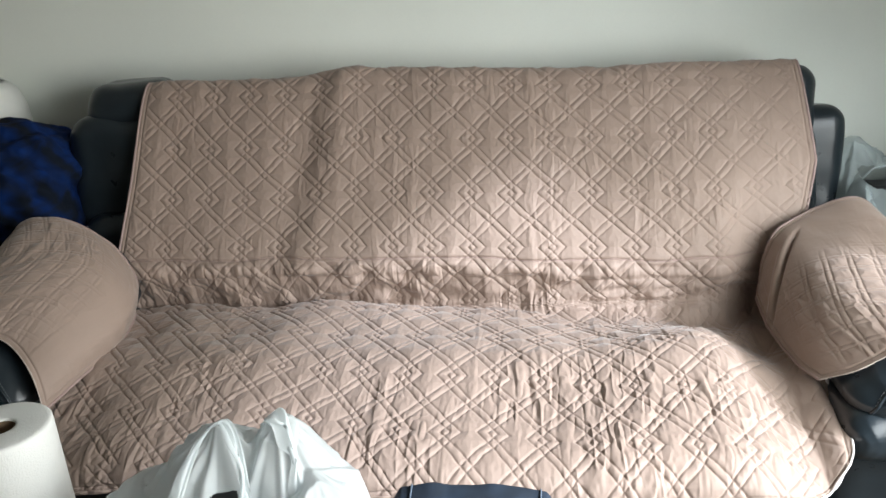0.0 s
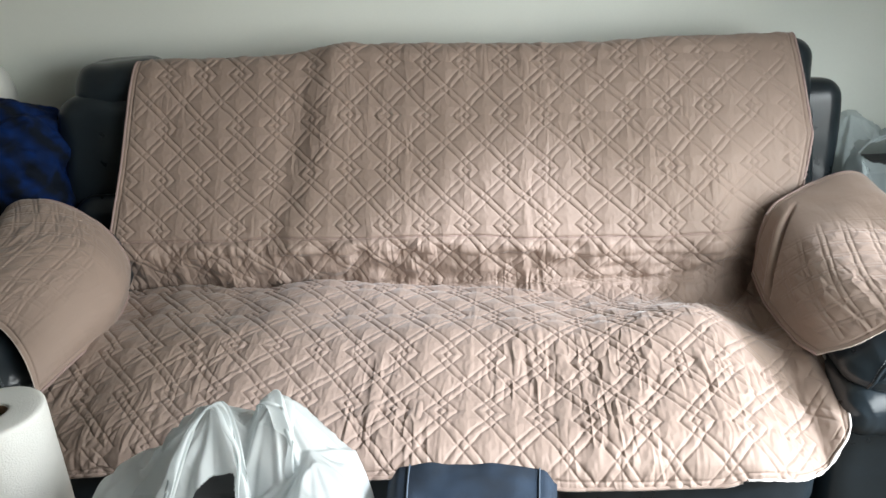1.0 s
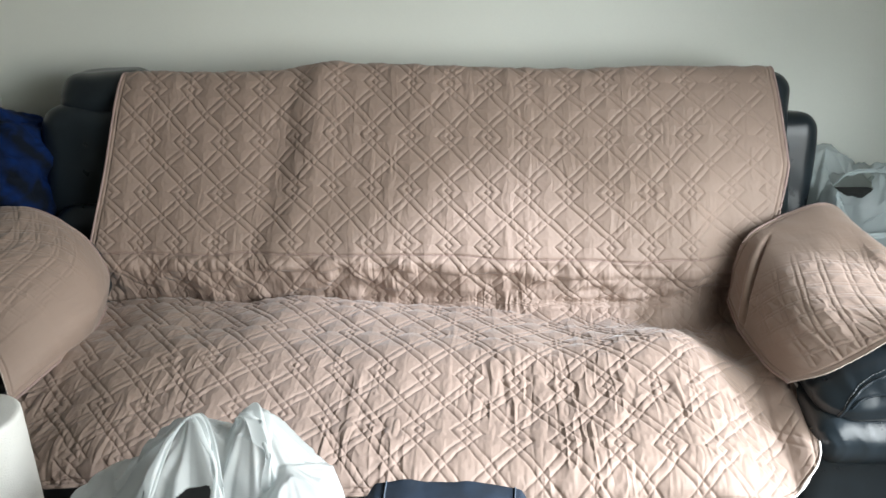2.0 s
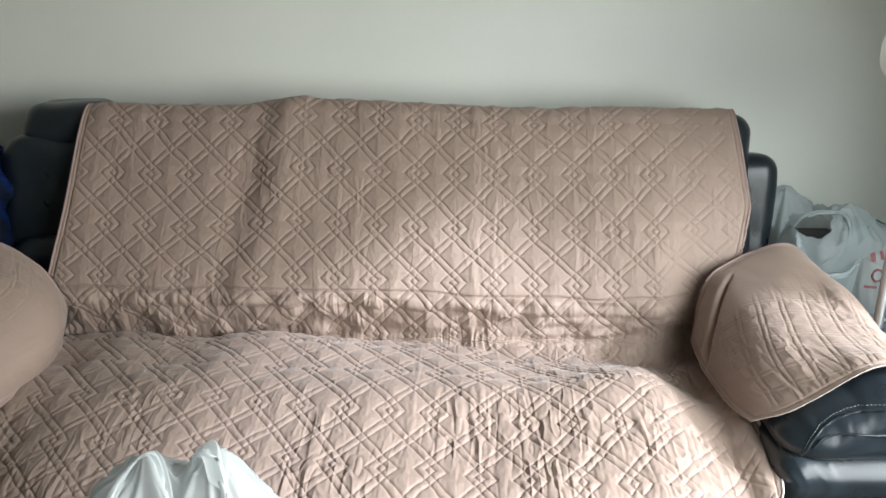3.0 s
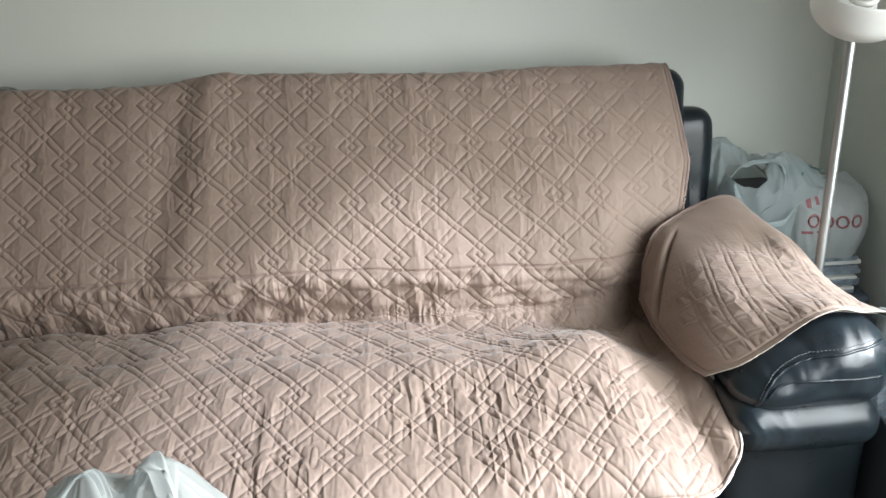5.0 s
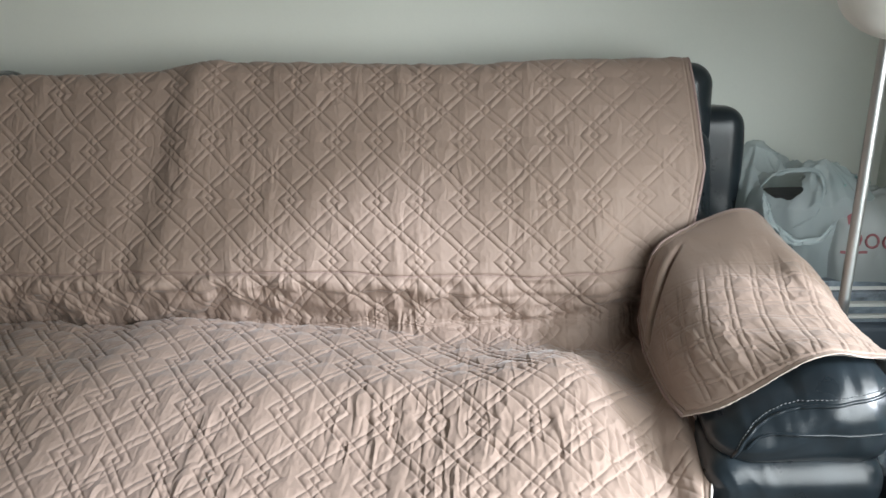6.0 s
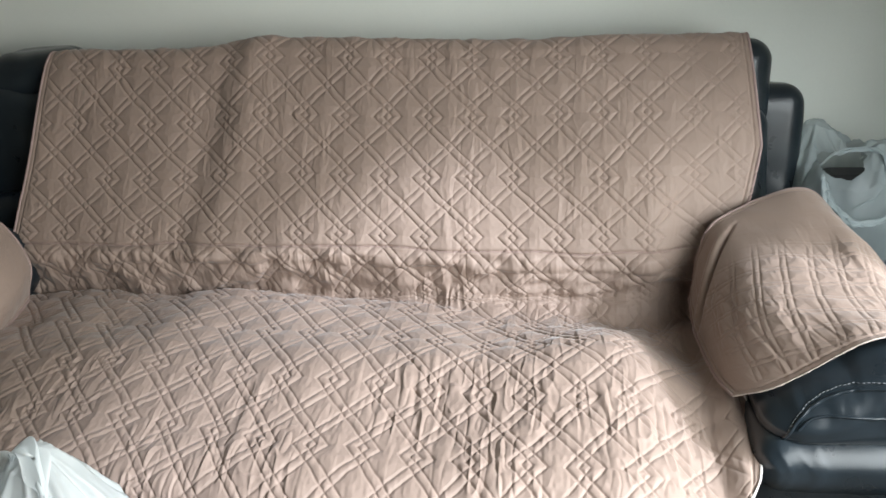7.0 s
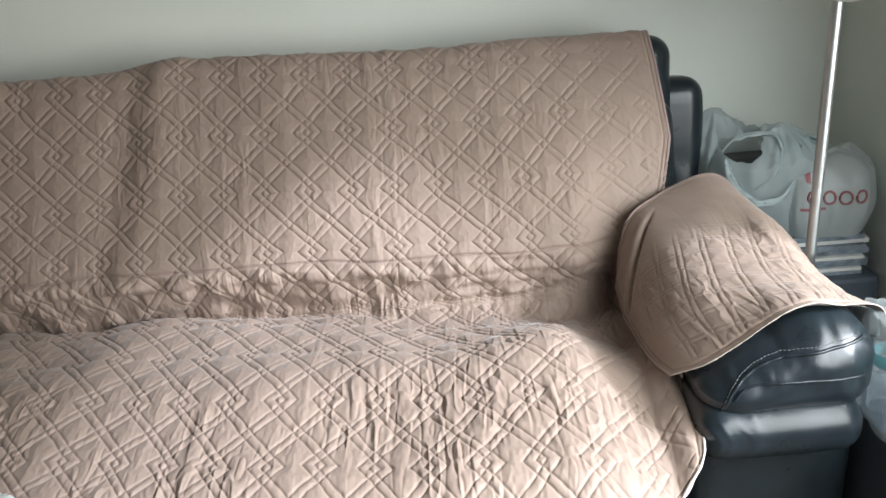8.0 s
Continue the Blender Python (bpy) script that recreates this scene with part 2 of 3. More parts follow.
tagged(part("wall_east", bm, WALL), "plain off-white painted side wall with a window opening", "wall", kind="structure")
win = thing("window_1", "white framed window that lights the room", "window", kind="structure")
for y0, y1, z0, z1 in ((WIN_Y0, WIN_Y0 + 0.05, WIN_Z0, WIN_Z1), (WIN_Y1 - 0.05, WIN_Y1, WIN_Z0, WIN_Z1),
                       (WIN_Y0 + 0.05, WIN_Y1 - 0.05, WIN_Z0, WIN_Z0 + 0.05), (WIN_Y0 + 0.05, WIN_Y1 - 0.05, WIN_Z1 - 0.05, WIN_Z1)):
    part("window_frame", box(EAST + 0.04, EAST + 0.09, y0, y1, z0, z1, 0.003), FRAME, win)


# ---- the recliner sofa ----
sofa = thing("recliner_sofa", "black leather recliner sofa almost hidden under a pink quilted cover", "sofa")
part("base", box(-0.80, 0.80, 1.42, 2.28, 0.02, 0.33, 0.03, 3), LEATHER, sofa)
for k, (a, b) in enumerate(((-0.80, -0.27), (-0.265, 0.265), (0.27, 0.78))):
    cushion("seat_cushion", ((a + b) / 2, 1.63, 0.325), (b - a, 0.62, 0.18), 0.06, LEATHER, sofa, n=18, seed=k * 3.1)
for k, (a, b) in enumerate(((-0.84, -0.27), (-0.265, 0.265), (0.27, 0.90))):
    cushion("backrest", ((a + b) / 2, 2.175, 0.73), (b - a, 0.12, 0.52), 0.05, LEATHER, sofa, n=18, lean=33, seed=k * 5.7)
# shoulders that show beside the cover
cushion("headrest_lobe", (-0.925, 2.335, 0.962), (0.29, 0.19, 0.155), 0.075, LEATHER, sofa, n=34, lump=0.022, seed=2.0)
cushion("side_bolster", (-0.965, 2.28, 0.72), (0.31, 0.24, 0.46), 0.075, LEATHER, sofa, n=34, lump=0.016, lean=14, seed=9.0)
cushion("lower_bolster", (-0.93, 2.16, 0.55), (0.26, 0.22, 0.26), 0.07, LEATHER, sofa, n=26, lump=0.012, lean=18, seed=4.0)
cushion("headrest_lobe", (0.925, 2.35, 0.890), (0.20, 0.13, 0.24), 0.06, LEATHER, sofa, n=30, lump=0.008, lean=10, seed=6.0)
cushion("side_bolster", (1.03, 2.345, 0.635), (0.17, 0.13, 0.52), 0.05, LEATHER, sofa, n=30, lump=0.008, lean=6, seed=12.0)
cushion("lower_bolster", (0.93, 2.20, 0.62), (0.14, 0.14, 0.5), 0.05, LEATHER, sofa, n=24, lump=0.008, lean=14, seed=15.0)


def arm(side):
    """One padded arm: top roll, lower roll, front panel, stitched seam, side body."""
    s = side
    x = lambda v: s * v

    def dip(V):
        # the pad slopes down and narrows towards the front
        V = V.copy()
        f = np.clip((0.30 - V[:, 1]) / 0.60, 0, 1)
        V[:, 2] -= 0.076 * f * (1 - 0.75 * sstep(-0.07, 0.05, s * V[:, 0])) * sstep(-0.09, 0.06, V[:, 2])
        V[:, 2] -= 0.045 * f * sstep(0.05, 0.15, -s * V[:, 0]) * sstep(-0.09, 0.06, V[:, 2])
        w = vnoise(V[:, 0] * 46 + 3 + V[:, 2] * 20, V[:, 2] * 16) - 0.5 + 0.6 * (vnoise(V[:, 0] * 110, V[:, 2] * 30 + 7) - 0.5)
        near = sstep(-0.16, -0.27, V[:, 1]) * sstep(-0.06, 0.0, V[:, 2])
        V[:, 2] += 0.005 * w * near
        V[:, 1] -= 0.004 * w * near
        V[:, 1] += 0.030 * near * np.clip(V[:, 2] / 0.09, 0, 1) ** 2
        return V

    def crinkle(V):
        # upright creases across the front of the lower roll
        V = V.copy()
        w = (1 - np.abs(2 * vnoise(V[:, 0] * 60 + 4 + 3 * vnoise(V[:, 0] * 9, V[:, 2] * 20), V[:, 2] * 12) - 1)) ** 2 * sstep(0.02, 0.09, -s * V[:, 0])
        V[:, 1] -= 0.020 * w * sstep(-0.20, -0.28, V[:, 1]) * vnoise(V[:, 0] * 12 + 1, V[:, 2] * 0)
        return V
    pad_ob = cushion("arm_pad", (x(1.0), 1.715, 0.553), (0.315, 0.63, 0.210), 0.080, LEATHER, sofa, n=44, lump=0.010, seed=20 + s, twist=dip)
    cushion("arm_roll", (x(0.985), 1.685, 0.437), (0.305, 0.60, 0.110), 0.050, LEATHER, sofa, n=60, lump=0.006, seed=31 + s, twist=crinkle)
    cushion("arm_panel", (x(0.995), 1.745, 0.225), (0.32, 0.60, 0.36), 0.055, LEATHER, sofa, n=26, lump=0.004, seed=41 + s)
    skin = BVHTree.FromPolygons([v.co for v in pad_ob.data.vertices], [p.vertices for p in pad_ob.data.polygons])

    def on_pad(p, lift):
        hit, nor = skin.ray_cast(Vector((p[0], 1.1, p[1])), Vector((0, 1, 0)))[:2]
        return np.array(hit + nor * lift) if hit is not None else None

    def laid(points, n, lift):
        return np.array([q for q in (on_pad(p, lift) for p in spline(points, n)) if q is not None])

    # stitched welt over the front of the pad, and a second seam below it
    course = [(x(0.872), 0.475), (x(0.882), 0.505), (x(0.905), 0.540), (x(0.945), 0.570), (x(1.00), 0.590), (x(1.06), 0.600), (x(1.125), 0.604)]
    tube("welt", laid(course, 60, 0.0005), 0.0034, LEATHER, sofa)
    tube("welt", laid([(x(0.895), 0.515), (x(0.915), 0.535), (x(0.96), 0.546), (x(1.04), 0.548), (x(1.12), 0.546)], 40, 0.0005), 0.0026, LEATHER, sofa)
    line = laid([(px, pz + 0.007) for px, pz in course], 90, 0.0012)
    for k in range(2, len(line) - 2, 2):
        tube("stitch", [line[k], (line[k] + line[k + 1]) / 2 + (0, -0.0006, 0.0006), line[k + 1]], 0.0009, THREAD, sofa, sides=5)


arm(1)
arm(-1)


# ---- the quilted cover ----
QW, QH = 0.104, 0.152


def quilt(s, v, slack=1.0, turned=True):
    """Relief of the stitched pattern: double diagonals that turn back at each row, where they leave small diamonds between zigzags.
    slack: how deep the stitching of the second diagonal lies against the first; turned: whether the rows turn back."""
    s = s + 0.006 * (vnoise(s * 9 + 5, v * 9) - 0.5) + 0.003 * (vnoise(s * 40, v * 40 + 9) - 0.5)
    v = v + 0.006 * (vnoise(s * 7 + 31, v * 7 + 3) - 0.5) + 0.003 * (vnoise(s * 40 + 17, v * 40) - 0.5)
    y = (np.mod(v, QH) if turned else v) * 1.445 * QW / QH
    e = lambda a: np.abs(np.mod(a + QW / 2, QW) - QW / 2)
    d1 = np.minimum(e(y - s - 0.105 * QW), e(y - s - 0.34 * QW)) / 1.414
    d2 = np.minimum(e(s + y - 0.105 * QW), e(s + y - 0.34 * QW)) / 1.414
    cut = lambda d: np.exp(-(d / 0.0020) ** 2)
    dome = lambda d: np.clip(d / 0.021, 0, 1) ** 0.95
    groove = np.maximum(cut(d1), slack * cut(d2))
    swell = np.minimum(dome(d1), 1 - slack * (1 - dome(d2)))
    return 0.42 * (1 - groove) + 0.58 * swell


def puckers(s, v):
    """Short gathers drawn in by the stitching, mostly along the length."""
    a = vnoise(s * 82 + 7 * vnoise(s * 6, v * 6), v * 13) - 0.5
    b = vnoise(s * 160, v * 60 + 40) - 0.5
    bend = 0.7 * vnoise(s * 14 + 8, v * 14)
    sharp = lambda n: (1 - np.abs(2 * n - 1)) ** 5
    c = sharp(vnoise(s * 58 + bend, v * 17 + 21)) - sharp(vnoise(s * 64 + bend + 90, v * 15 + 5))
    patch = sstep(0.30, 0.72, vnoise(s * 11 + 3, v * 8 + 70))
    return a * patch + 0.35 * b + 0.75 * c * (0.25 + 0.75 * patch)


# lengthwise section: (y, z) from behind the back over the seat to the front hem; the two ends of the sofa differ at the crease
SECT_L = [(2.46, 0.86), (2.455, 0.96), (2.40, 1.022), (2.32, 1.042), (2.243, 1.036), (2.10, 0.820), (1.965, 0.608), (1.960, 0.555), (1.992, 0.460), (1.938, 0.481),
          (1.79, 0.492), (1.62, 0.502), (1.50, 0.480), (1.41, 0.462), (1.335, 0.452), (1.280, 0.428), (1.262, 0.392)]
SECT_R = [(2.46, 0.84), (2.455, 0.94), (2.40, 1.004), (2.32, 1.026), (2.243, 1.026), (2.085, 0.820), (1.95, 0.598), (1.946, 0.545), (1.942, 0.488), (1.885, 0.466),
          (1.75, 0.488), (1.62, 0.506), (1.50, 0.482), (1.41, 0.466), (1.335, 0.452), (1.280, 0.420), (1.258, 0.372)]
NV, NU = 920, 980
knots = np.linspace(0, 1, len(SECT_L))
mid = spline(np.hstack([SECT_L, SECT_R, knots[:, None] * 1e-6]), NV)
mid_len = np.r_[0, np.cumsum(np.linalg.norm(np.diff((mid[:, :2] + mid[:, 2:4]) / 2, axis=0), axis=1))]
seam_row = int(np.argmin(np.abs(mid[:, 4] - knots[6] * 1e-6)))
crease_row = int(np.argmin(np.abs(mid[:, 4] - knots[8] * 1e-6)))
v_seam = mid_len[seam_row]
kk = mid[:, 4] * 1e6
left_edge = np.interp(kk, knots, [-0.80, -0.83, -0.845, -0.85, -0.856, -0.872, -0.890, -0.895, -0.900, -0.89, -0.87, -0.875, -0.89, -0.90, -0.885, -0.84, -0.79])
right_edge = np.interp(kk, knots, [0.93, 0.935, 0.94, 0.94, 0.942, 0.955, 0.90, 0.875, 0.855, 0.835, 0.828, 0.842, 0.850, 0.842, 0.828, 0.802, 0.765])
uu = np.linspace(0, 1, NU)


def cover_point(kf, u):
    """Places on the smooth cover, before quilting; kf: fractional row."""
    pick = lambda a: np.interp(kf, np.arange(NV), a)
    x = pick(left_edge) + (pick(right_edge) - pick(left_edge)) * u
    w = sstep(-0.12, 0.50, x)
    y = pick(mid[:, 0]) * (1 - w) + pick(mid[:, 2]) * w
    z = pick(mid[:, 1]) * (1 - w) + pick(mid[:, 3]) * w
    k = pick(kk)
    back = sstep(knots[3], knots[4], k) * (1 - sstep(knots[6], knots[7], k))
    seat = sstep(knots[9], knots[10], k)
    topw = sstep(knots[0], knots[2], k) * (1 - sstep(knots[5], knots[6], k))
    # back: swell low on the middle and right backs, slack fold over the gap between two backs, sagging left end
    y -= 0.014 * back * np.exp(-((x - 0.62) / 0.22) ** 2 - ((z - 0.74) / 0.13) ** 2)
    y -= 0.013 * back * np.exp(-((x - 0.08) / 0.24) ** 2 - ((z - 0.76) / 0.15) ** 2)
    fold = -0.40 - 0.17 * (0.60 - z)
    y += 0.007 * back * np.exp(-((x - fold + 0.03) / 0.045) ** 2) - 0.007 * back * np.exp(-((x - fold - 0.05) / 0.05) ** 2)
    z -= 0.016 * topw * (1 - sstep(-0.46, -0.25, x))
    z += 0.007 * topw * np.exp(-((x + 0.27) / 0.07) ** 2) + 0.008 * topw * (vnoise(x * 5 + 2, 0 * x) - 0.5)
    z -= 0.007 * topw * sstep(-0.3, 0.2, x)
    # seat: cushions swell, a valley towards the right arm with the edge turned up again, slack at the front
    z += seat * 0.010 * np.sin((x + 0.80) / 0.535 * np.pi) ** 2
    z -= seat * 0.050 * sstep(0.61, 0.78, x) * sstep(knots[9], knots[10], k)
    z += seat * 0.026 * sstep(0.770, 0.82, x) * (1 - sstep(knots[14], knots[16], k))
    z += seat * 0.020 * np.exp(-((x - 0.58) / 0.13) ** 2 - ((y - 1.70) / 0.09) ** 2)
    z -= 0.030 * sstep(0.50, 0.72, x) * np.exp(-((k - knots[9]) / 0.045) ** 2)
    y += 0.012 * sstep(knots[7], knots[8], k) * (1 - sstep(knots[9], knots[10], k)) * (vnoise(x * 7 + 40, 0 * x) - 0.5) * 2
    z += 0.010 * sstep(knots[7], knots[8], k) * (1 - sstep(knots[10], knots[11], k)) * (vnoise(x * 6 + 11, k * 0 + 3) - 0.5) * 2
    # tucked in beside the right arm
    y += 0.045 * sstep(0.70, 0.80, x) * sstep(knots[5], knots[6], k) * (1 - sstep(knots[9], knots[10], k))
    # broad unevenness
    z += 0.010 * seat * (vnoise(x * 8, y * 8 + 20) - 0.5)
    y += 0.010 * back * (vnoise(x * 8 + 50, z * 8) - 0.5)
    front = sstep(knots[13], knots[16], k)
    y += 0.014 * front * (vnoise(x * 10 + 8, 0 * x + 2) - 0.5)
    return np.stack([x, y, z], -1)


# rounded front corners: the hem rises towards both ends
right_round = 1 - np.sqrt(np.clip(1 - np.clip((uu - 0.86) / 0.14, 0, 1) ** 2, 0, 1))
left_round = 1 - np.sqrt(np.clip(1 - np.clip((0.06 - uu) / 0.06, 0, 1) ** 2, 0, 1))
last_row = (NV - 1) - 0.097 * NV * right_round - 0.031 * NV * left_round + 0.005 * NV * (vnoise(uu * 14, uu * 0) - 0.5)
rows_f = np.linspace(0, 1, NV)[:, None] * last_row[None, :]
P = cover_point(rows_f, np.repeat(uu[None], NV, 0))
N = normals(P)
if N[NV // 3, NU // 2, 1] > 0:
    N = -N
Sx = P[..., 0]
Vl = np.interp(rows_f, np.arange(NV), mid_len)
lower = sstep(-0.012, 0.012, Vl - mid_len[crease_row])
sq = (Sx - 0.184) * (1 - lower) + (Sx - 0.152) * 1.07 * lower
v_back, v_seat = Vl - v_seam + 0.338, (Vl - mid_len[-1] + 0.154) * QH / 0.1703
v_seat = v_seat + QH * np.round((0.43 - np.interp(v_seam + 0.11, Vl[:, NU // 2], v_seat[:, NU // 2])) / QH)
v_seat = v_seat - 0.18 * QH * sstep(0.1, 0.5, Sx)
slack_end = sstep(0.05, -0.35, Sx)
v_seat = v_seat + slack_end * QH * (0.36 + (Vl - mid_len[-1] + 0.18) * (1 / 0.150 - 1 / 0.1703))
vq = v_back * (1 - lower) + v_seat * lower + QH * 20
relief = quilt(sq, vq, 0.85 + 0.1 * sstep(0.05, 0.2, Vl - v_seam))
from_seam = np.abs(Vl - v_seam)
on_seat = sstep(0.10, 0.25, Vl - v_seam)
band = sstep(0.0, 0.02, Vl - v_seam) * (1 - on_seat)
edge_d = np.minimum(uu, 1 - uu)[None] * 1.75
calm = sstep(0.0, 0.04, edge_d) * (1 - 0.40 * sstep(0.70, 0.80, Sx))
h = 0.0056 * relief * calm * (1 - 0.04 * on_seat) + (0.0015 + 0.0004 * on_seat + 0.0016 * sstep(0.42, 0.62, Vl - v_seam) + 0.002 * band) * puckers(Sx, Vl)
gather = np.exp(-(from_seam / 0.035) ** 2) + 0.8 * np.exp(-((Vl - 0.31) / 0.05) ** 2) + 0.35 * np.exp(-((Vl - mid_len[crease_row]) / 0.05) ** 2)
h += 0.0035 * gather * (vnoise(Sx * 42, Vl * 9 + 13) - 0.5)
h += 0.020 * band * (vnoise(Sx * 15 + Vl * 22, Vl * 30 - Sx * 8) - 0.5) + 0.004 * band * (vnoise(Sx * 60 + 3 * vnoise(Sx * 9, Vl * 9), Vl * 7 + 5) - 0.5)
from_seam = np.abs(Vl - v_seam - 0.010 * (vnoise(Sx * 9 + 3, 0 * Sx) - 0.5))
h -= 0.0050 * np.exp(-(from_seam / 0.0030) ** 2)
hem_d = (last_row[None] - rows_f) * (mid_len[-1] / NV)
h -= 0.003 * np.exp(-((hem_d - 0.014) / 0.002) ** 2) + 0.003 * np.exp(-((edge_d - 0.013) / 0.002) ** 2)
Pq = P + N * h[..., None]

cover = thing("sofa_slipcover", "dusty pink diamond-quilted slipcover draped over the whole sofa", "slipcover")
sheet("quilted_panel", Pq, PINK, cover, flip=False)
# under-sheet painted in the tone the cloth takes in shade at its turned-up edge
sheet("lining", (P + N * (np.minimum(h, 0) - 0.010)[..., None])[2:-2:4, 2:-2:4], SHADED_CLOTH, cover, "lining sheet in the salmon tone of shaded cover cloth")
tube("binding", Pq[::3, 0] - N[::3, 0] * 0.002, 0.0042, BINDING, cover, sides=7)
split = int(NV * 0.66)
tube("binding", Pq[:split:3, -1] - N[:split:3, -1] * 0.002, 0.0042, BINDING, cover, sides=7)
tube("hem_edge", np.vstack([Pq[split::2, -1], Pq[-1, -2:int(NU * 0.90):-2]]), 0.0030, WHITE_EDGE, cover, "frayed white fleece edge", sides=7, jitter=0.9)
tube("binding", Pq[-1, 0:int(NU * 0.90):3], 0.004, PINK, cover, sides=7)
seam_at = np.argmin(from_seam, axis=0)
cols = np.arange(8, NU - 8, 2)
tube("seam", Pq[seam_at[cols], cols] + N[seam_at[cols], cols] * 0.0008, 0.0010, BINDING, cover, sides=5)


def arm_flap(sections, plain, flip):
    """A quilted flap over an arm: sections from front to back, each a line from the inner foot over the top to the outer side."""
    nu, nv = 300, 340
    lines = np.array([spline(s, nu) for s in sections])
    P = np.stack([spline(lines[:, k], nv) for k in range(nu)], 1)
    N = normals(P)
    if N[nv // 2, nu // 2, 2] < 0:
        N = -N
    la = np.cumsum(np.linalg.norm(np.diff(P, axis=1, prepend=P[:, :1]), axis=2), 1)
    lb = np.cumsum(np.linalg.norm(np.diff(P, axis=0, prepend=P[:1]), axis=2), 0)
    ed = np.minimum(np.minimum(la, lb), np.minimum(la[:, -1:] - la, lb[-1:] - lb))
    m = plain(la, lb) * sstep(0.0, 0.03, ed)
    h = 0.0028 * quilt((la * 0.87 + lb * 0.49) * 1.5, (lb * 0.87 - la * 0.49) * 1.5 + 3.1, turned=False) * m
    h += 0.0014 * puckers(la + 4, lb + 2) * (0.35 + m) + 0.007 * (vnoise(la * 9 + 5, lb * 9) - 0.5) * sstep(0, 0.06, ed) + 0.003 * (vnoise(la * 26 + lb * 14, lb * 20) - 0.5)
    fold = la - 0.13 - 0.9 * (lb - 0.40)
    h += (0.005 * np.exp(-((fold + 0.018) / 0.012) ** 2) - 0.014 * np.exp(-((fold - 0.004) / 0.007) ** 2)) * sstep(0.24, 0.34, lb) * sstep(0.50, 0.42, lb) * (0 if flip else 1)
    h -= 0.003 * np.exp(-((ed - 0.013) / 0.002) ** 2)
    Q = P + N * (h + 0.004)[..., None]
    sheet("arm_flap", Q, PINK, cover)
    sheet("flap_lining", (P + N * (np.minimum(h, 0) - 0.004)[..., None])[6:-6:4, 6:-6:4], WHITE_EDGE, cover, "pale fleece lining")
    ring = np.vstack([Q[::3, 0], Q[-1, ::3], Q[::-3, -1]])
    tube("frayed_edge", Q[0, ::2], 0.0014, FRAYED, cover, "thin frayed pale edge", sides=6, jitter=0.8)
    tube("flap_binding", ring, 0.0032, BINDING, cover, sides=7)
    return Q


arm_flap([
    [(0.812, 1.515, 0.505), (0.865, 1.478, 0.548), (0.93, 1.462, 0.604), (0.995, 1.455, 0.655), (1.04, 1.46, 0.664), (1.10, 1.475, 0.650), (1.18, 1.495, 0.625), (1.205, 1.50, 0.55)],
    [(0.800, 1.62, 0.49), (0.824, 1.61, 0.562), (0.875, 1.61, 0.622), (0.95, 1.61, 0.648), (1.03, 1.61, 0.656), (1.10, 1.61, 0.650), (1.165, 1.61, 0.60), (1.19, 1.61, 0.52)],
    [(0.790, 1.78, 0.49), (0.815, 1.79, 0.58), (0.868, 1.79, 0.642), (0.95, 1.79, 0.672), (1.035, 1.79, 0.682), (1.09, 1.79, 0.685), (1.15, 1.79, 0.62), (1.175, 1.79, 0.52)],
    [(0.795, 1.91, 0.50), (0.815, 1.935, 0.60), (0.853, 1.95, 0.664), (0.945, 1.98, 0.702), (1.02, 1.985, 0.726), (1.072, 1.985, 0.712), (1.125, 1.985, 0.64), (1.16, 1.985, 0.54)],
    [(0.800, 1.93, 0.50), (0.815, 1.955, 0.60), (0.848, 1.97, 0.666), (0.945, 2.01, 0.703), (1.02, 2.015, 0.728), (1.070, 2.015, 0.710), (1.122, 2.01, 0.64), (1.16, 2.01, 0.54)],
], lambda a, b: sstep(0.40, 0.28, b) * sstep(0.03, 0.10, a) * 0.9 + 0.1, False)
arm_flap([
    [(-0.805, 1.405, 0.492), (-0.840, 1.445, 0.560), (-0.90, 1.49, 0.600), (-0.96, 1.50, 0.624), (-1.04, 1.49, 0.636), (-1.10, 1.49, 0.625), (-1.17, 1.50, 0.58), (-1.20, 1.50, 0.5)],
    [(-0.79, 1.56, 0.50), (-0.785, 1.58, 0.558), (-0.83, 1.60, 0.618), (-0.91, 1.61, 0.660), (-1.01, 1.61, 0.676), (-1.10, 1.61, 0.66), (-1.17, 1.61, 0.60), (-1.20, 1.61, 0.52)],
    [(-0.785, 1.70, 0.49), (-0.762, 1.73, 0.566), (-0.812, 1.76, 0.643), (-0.905, 1.77, 0.698), (-1.01, 1.78, 0.718), (-1.10, 1.78, 0.70), (-1.17, 1.78, 0.63), (-1.20, 1.78, 0.54)],
    [(-0.82, 1.86, 0.49), (-0.805, 1.88, 0.57), (-0.855, 1.90, 0.65), (-0.935, 1.91, 0.710), (-1.03, 1.92, 0.745), (-1.11, 1.92, 0.735), (-1.17, 1.92, 0.66), (-1.20, 1.92, 0.56)],
    [(-0.84, 1.90, 0.49), (-0.825, 1.92, 0.57), (-0.87, 1.94, 0.645), (-0.94, 1.95, 0.703), (-1.03, 1.955, 0.738), (-1.11, 1.95, 0.728), (-1.17, 1.95, 0.66), (-1.20, 1.95, 0.56)],
], lambda a, b: sstep(0.10, 0.24, a) * 0.97 + 0.03, True)


# ---- things on the table in front ----
table = thing("coffee_table", "low dark wooden coffee table holding shopping", "table")
part("tabletop", box(-0.85, 0.75, 0.55, 1.03, 0.427, 0.462, 0.006), WOOD, table)
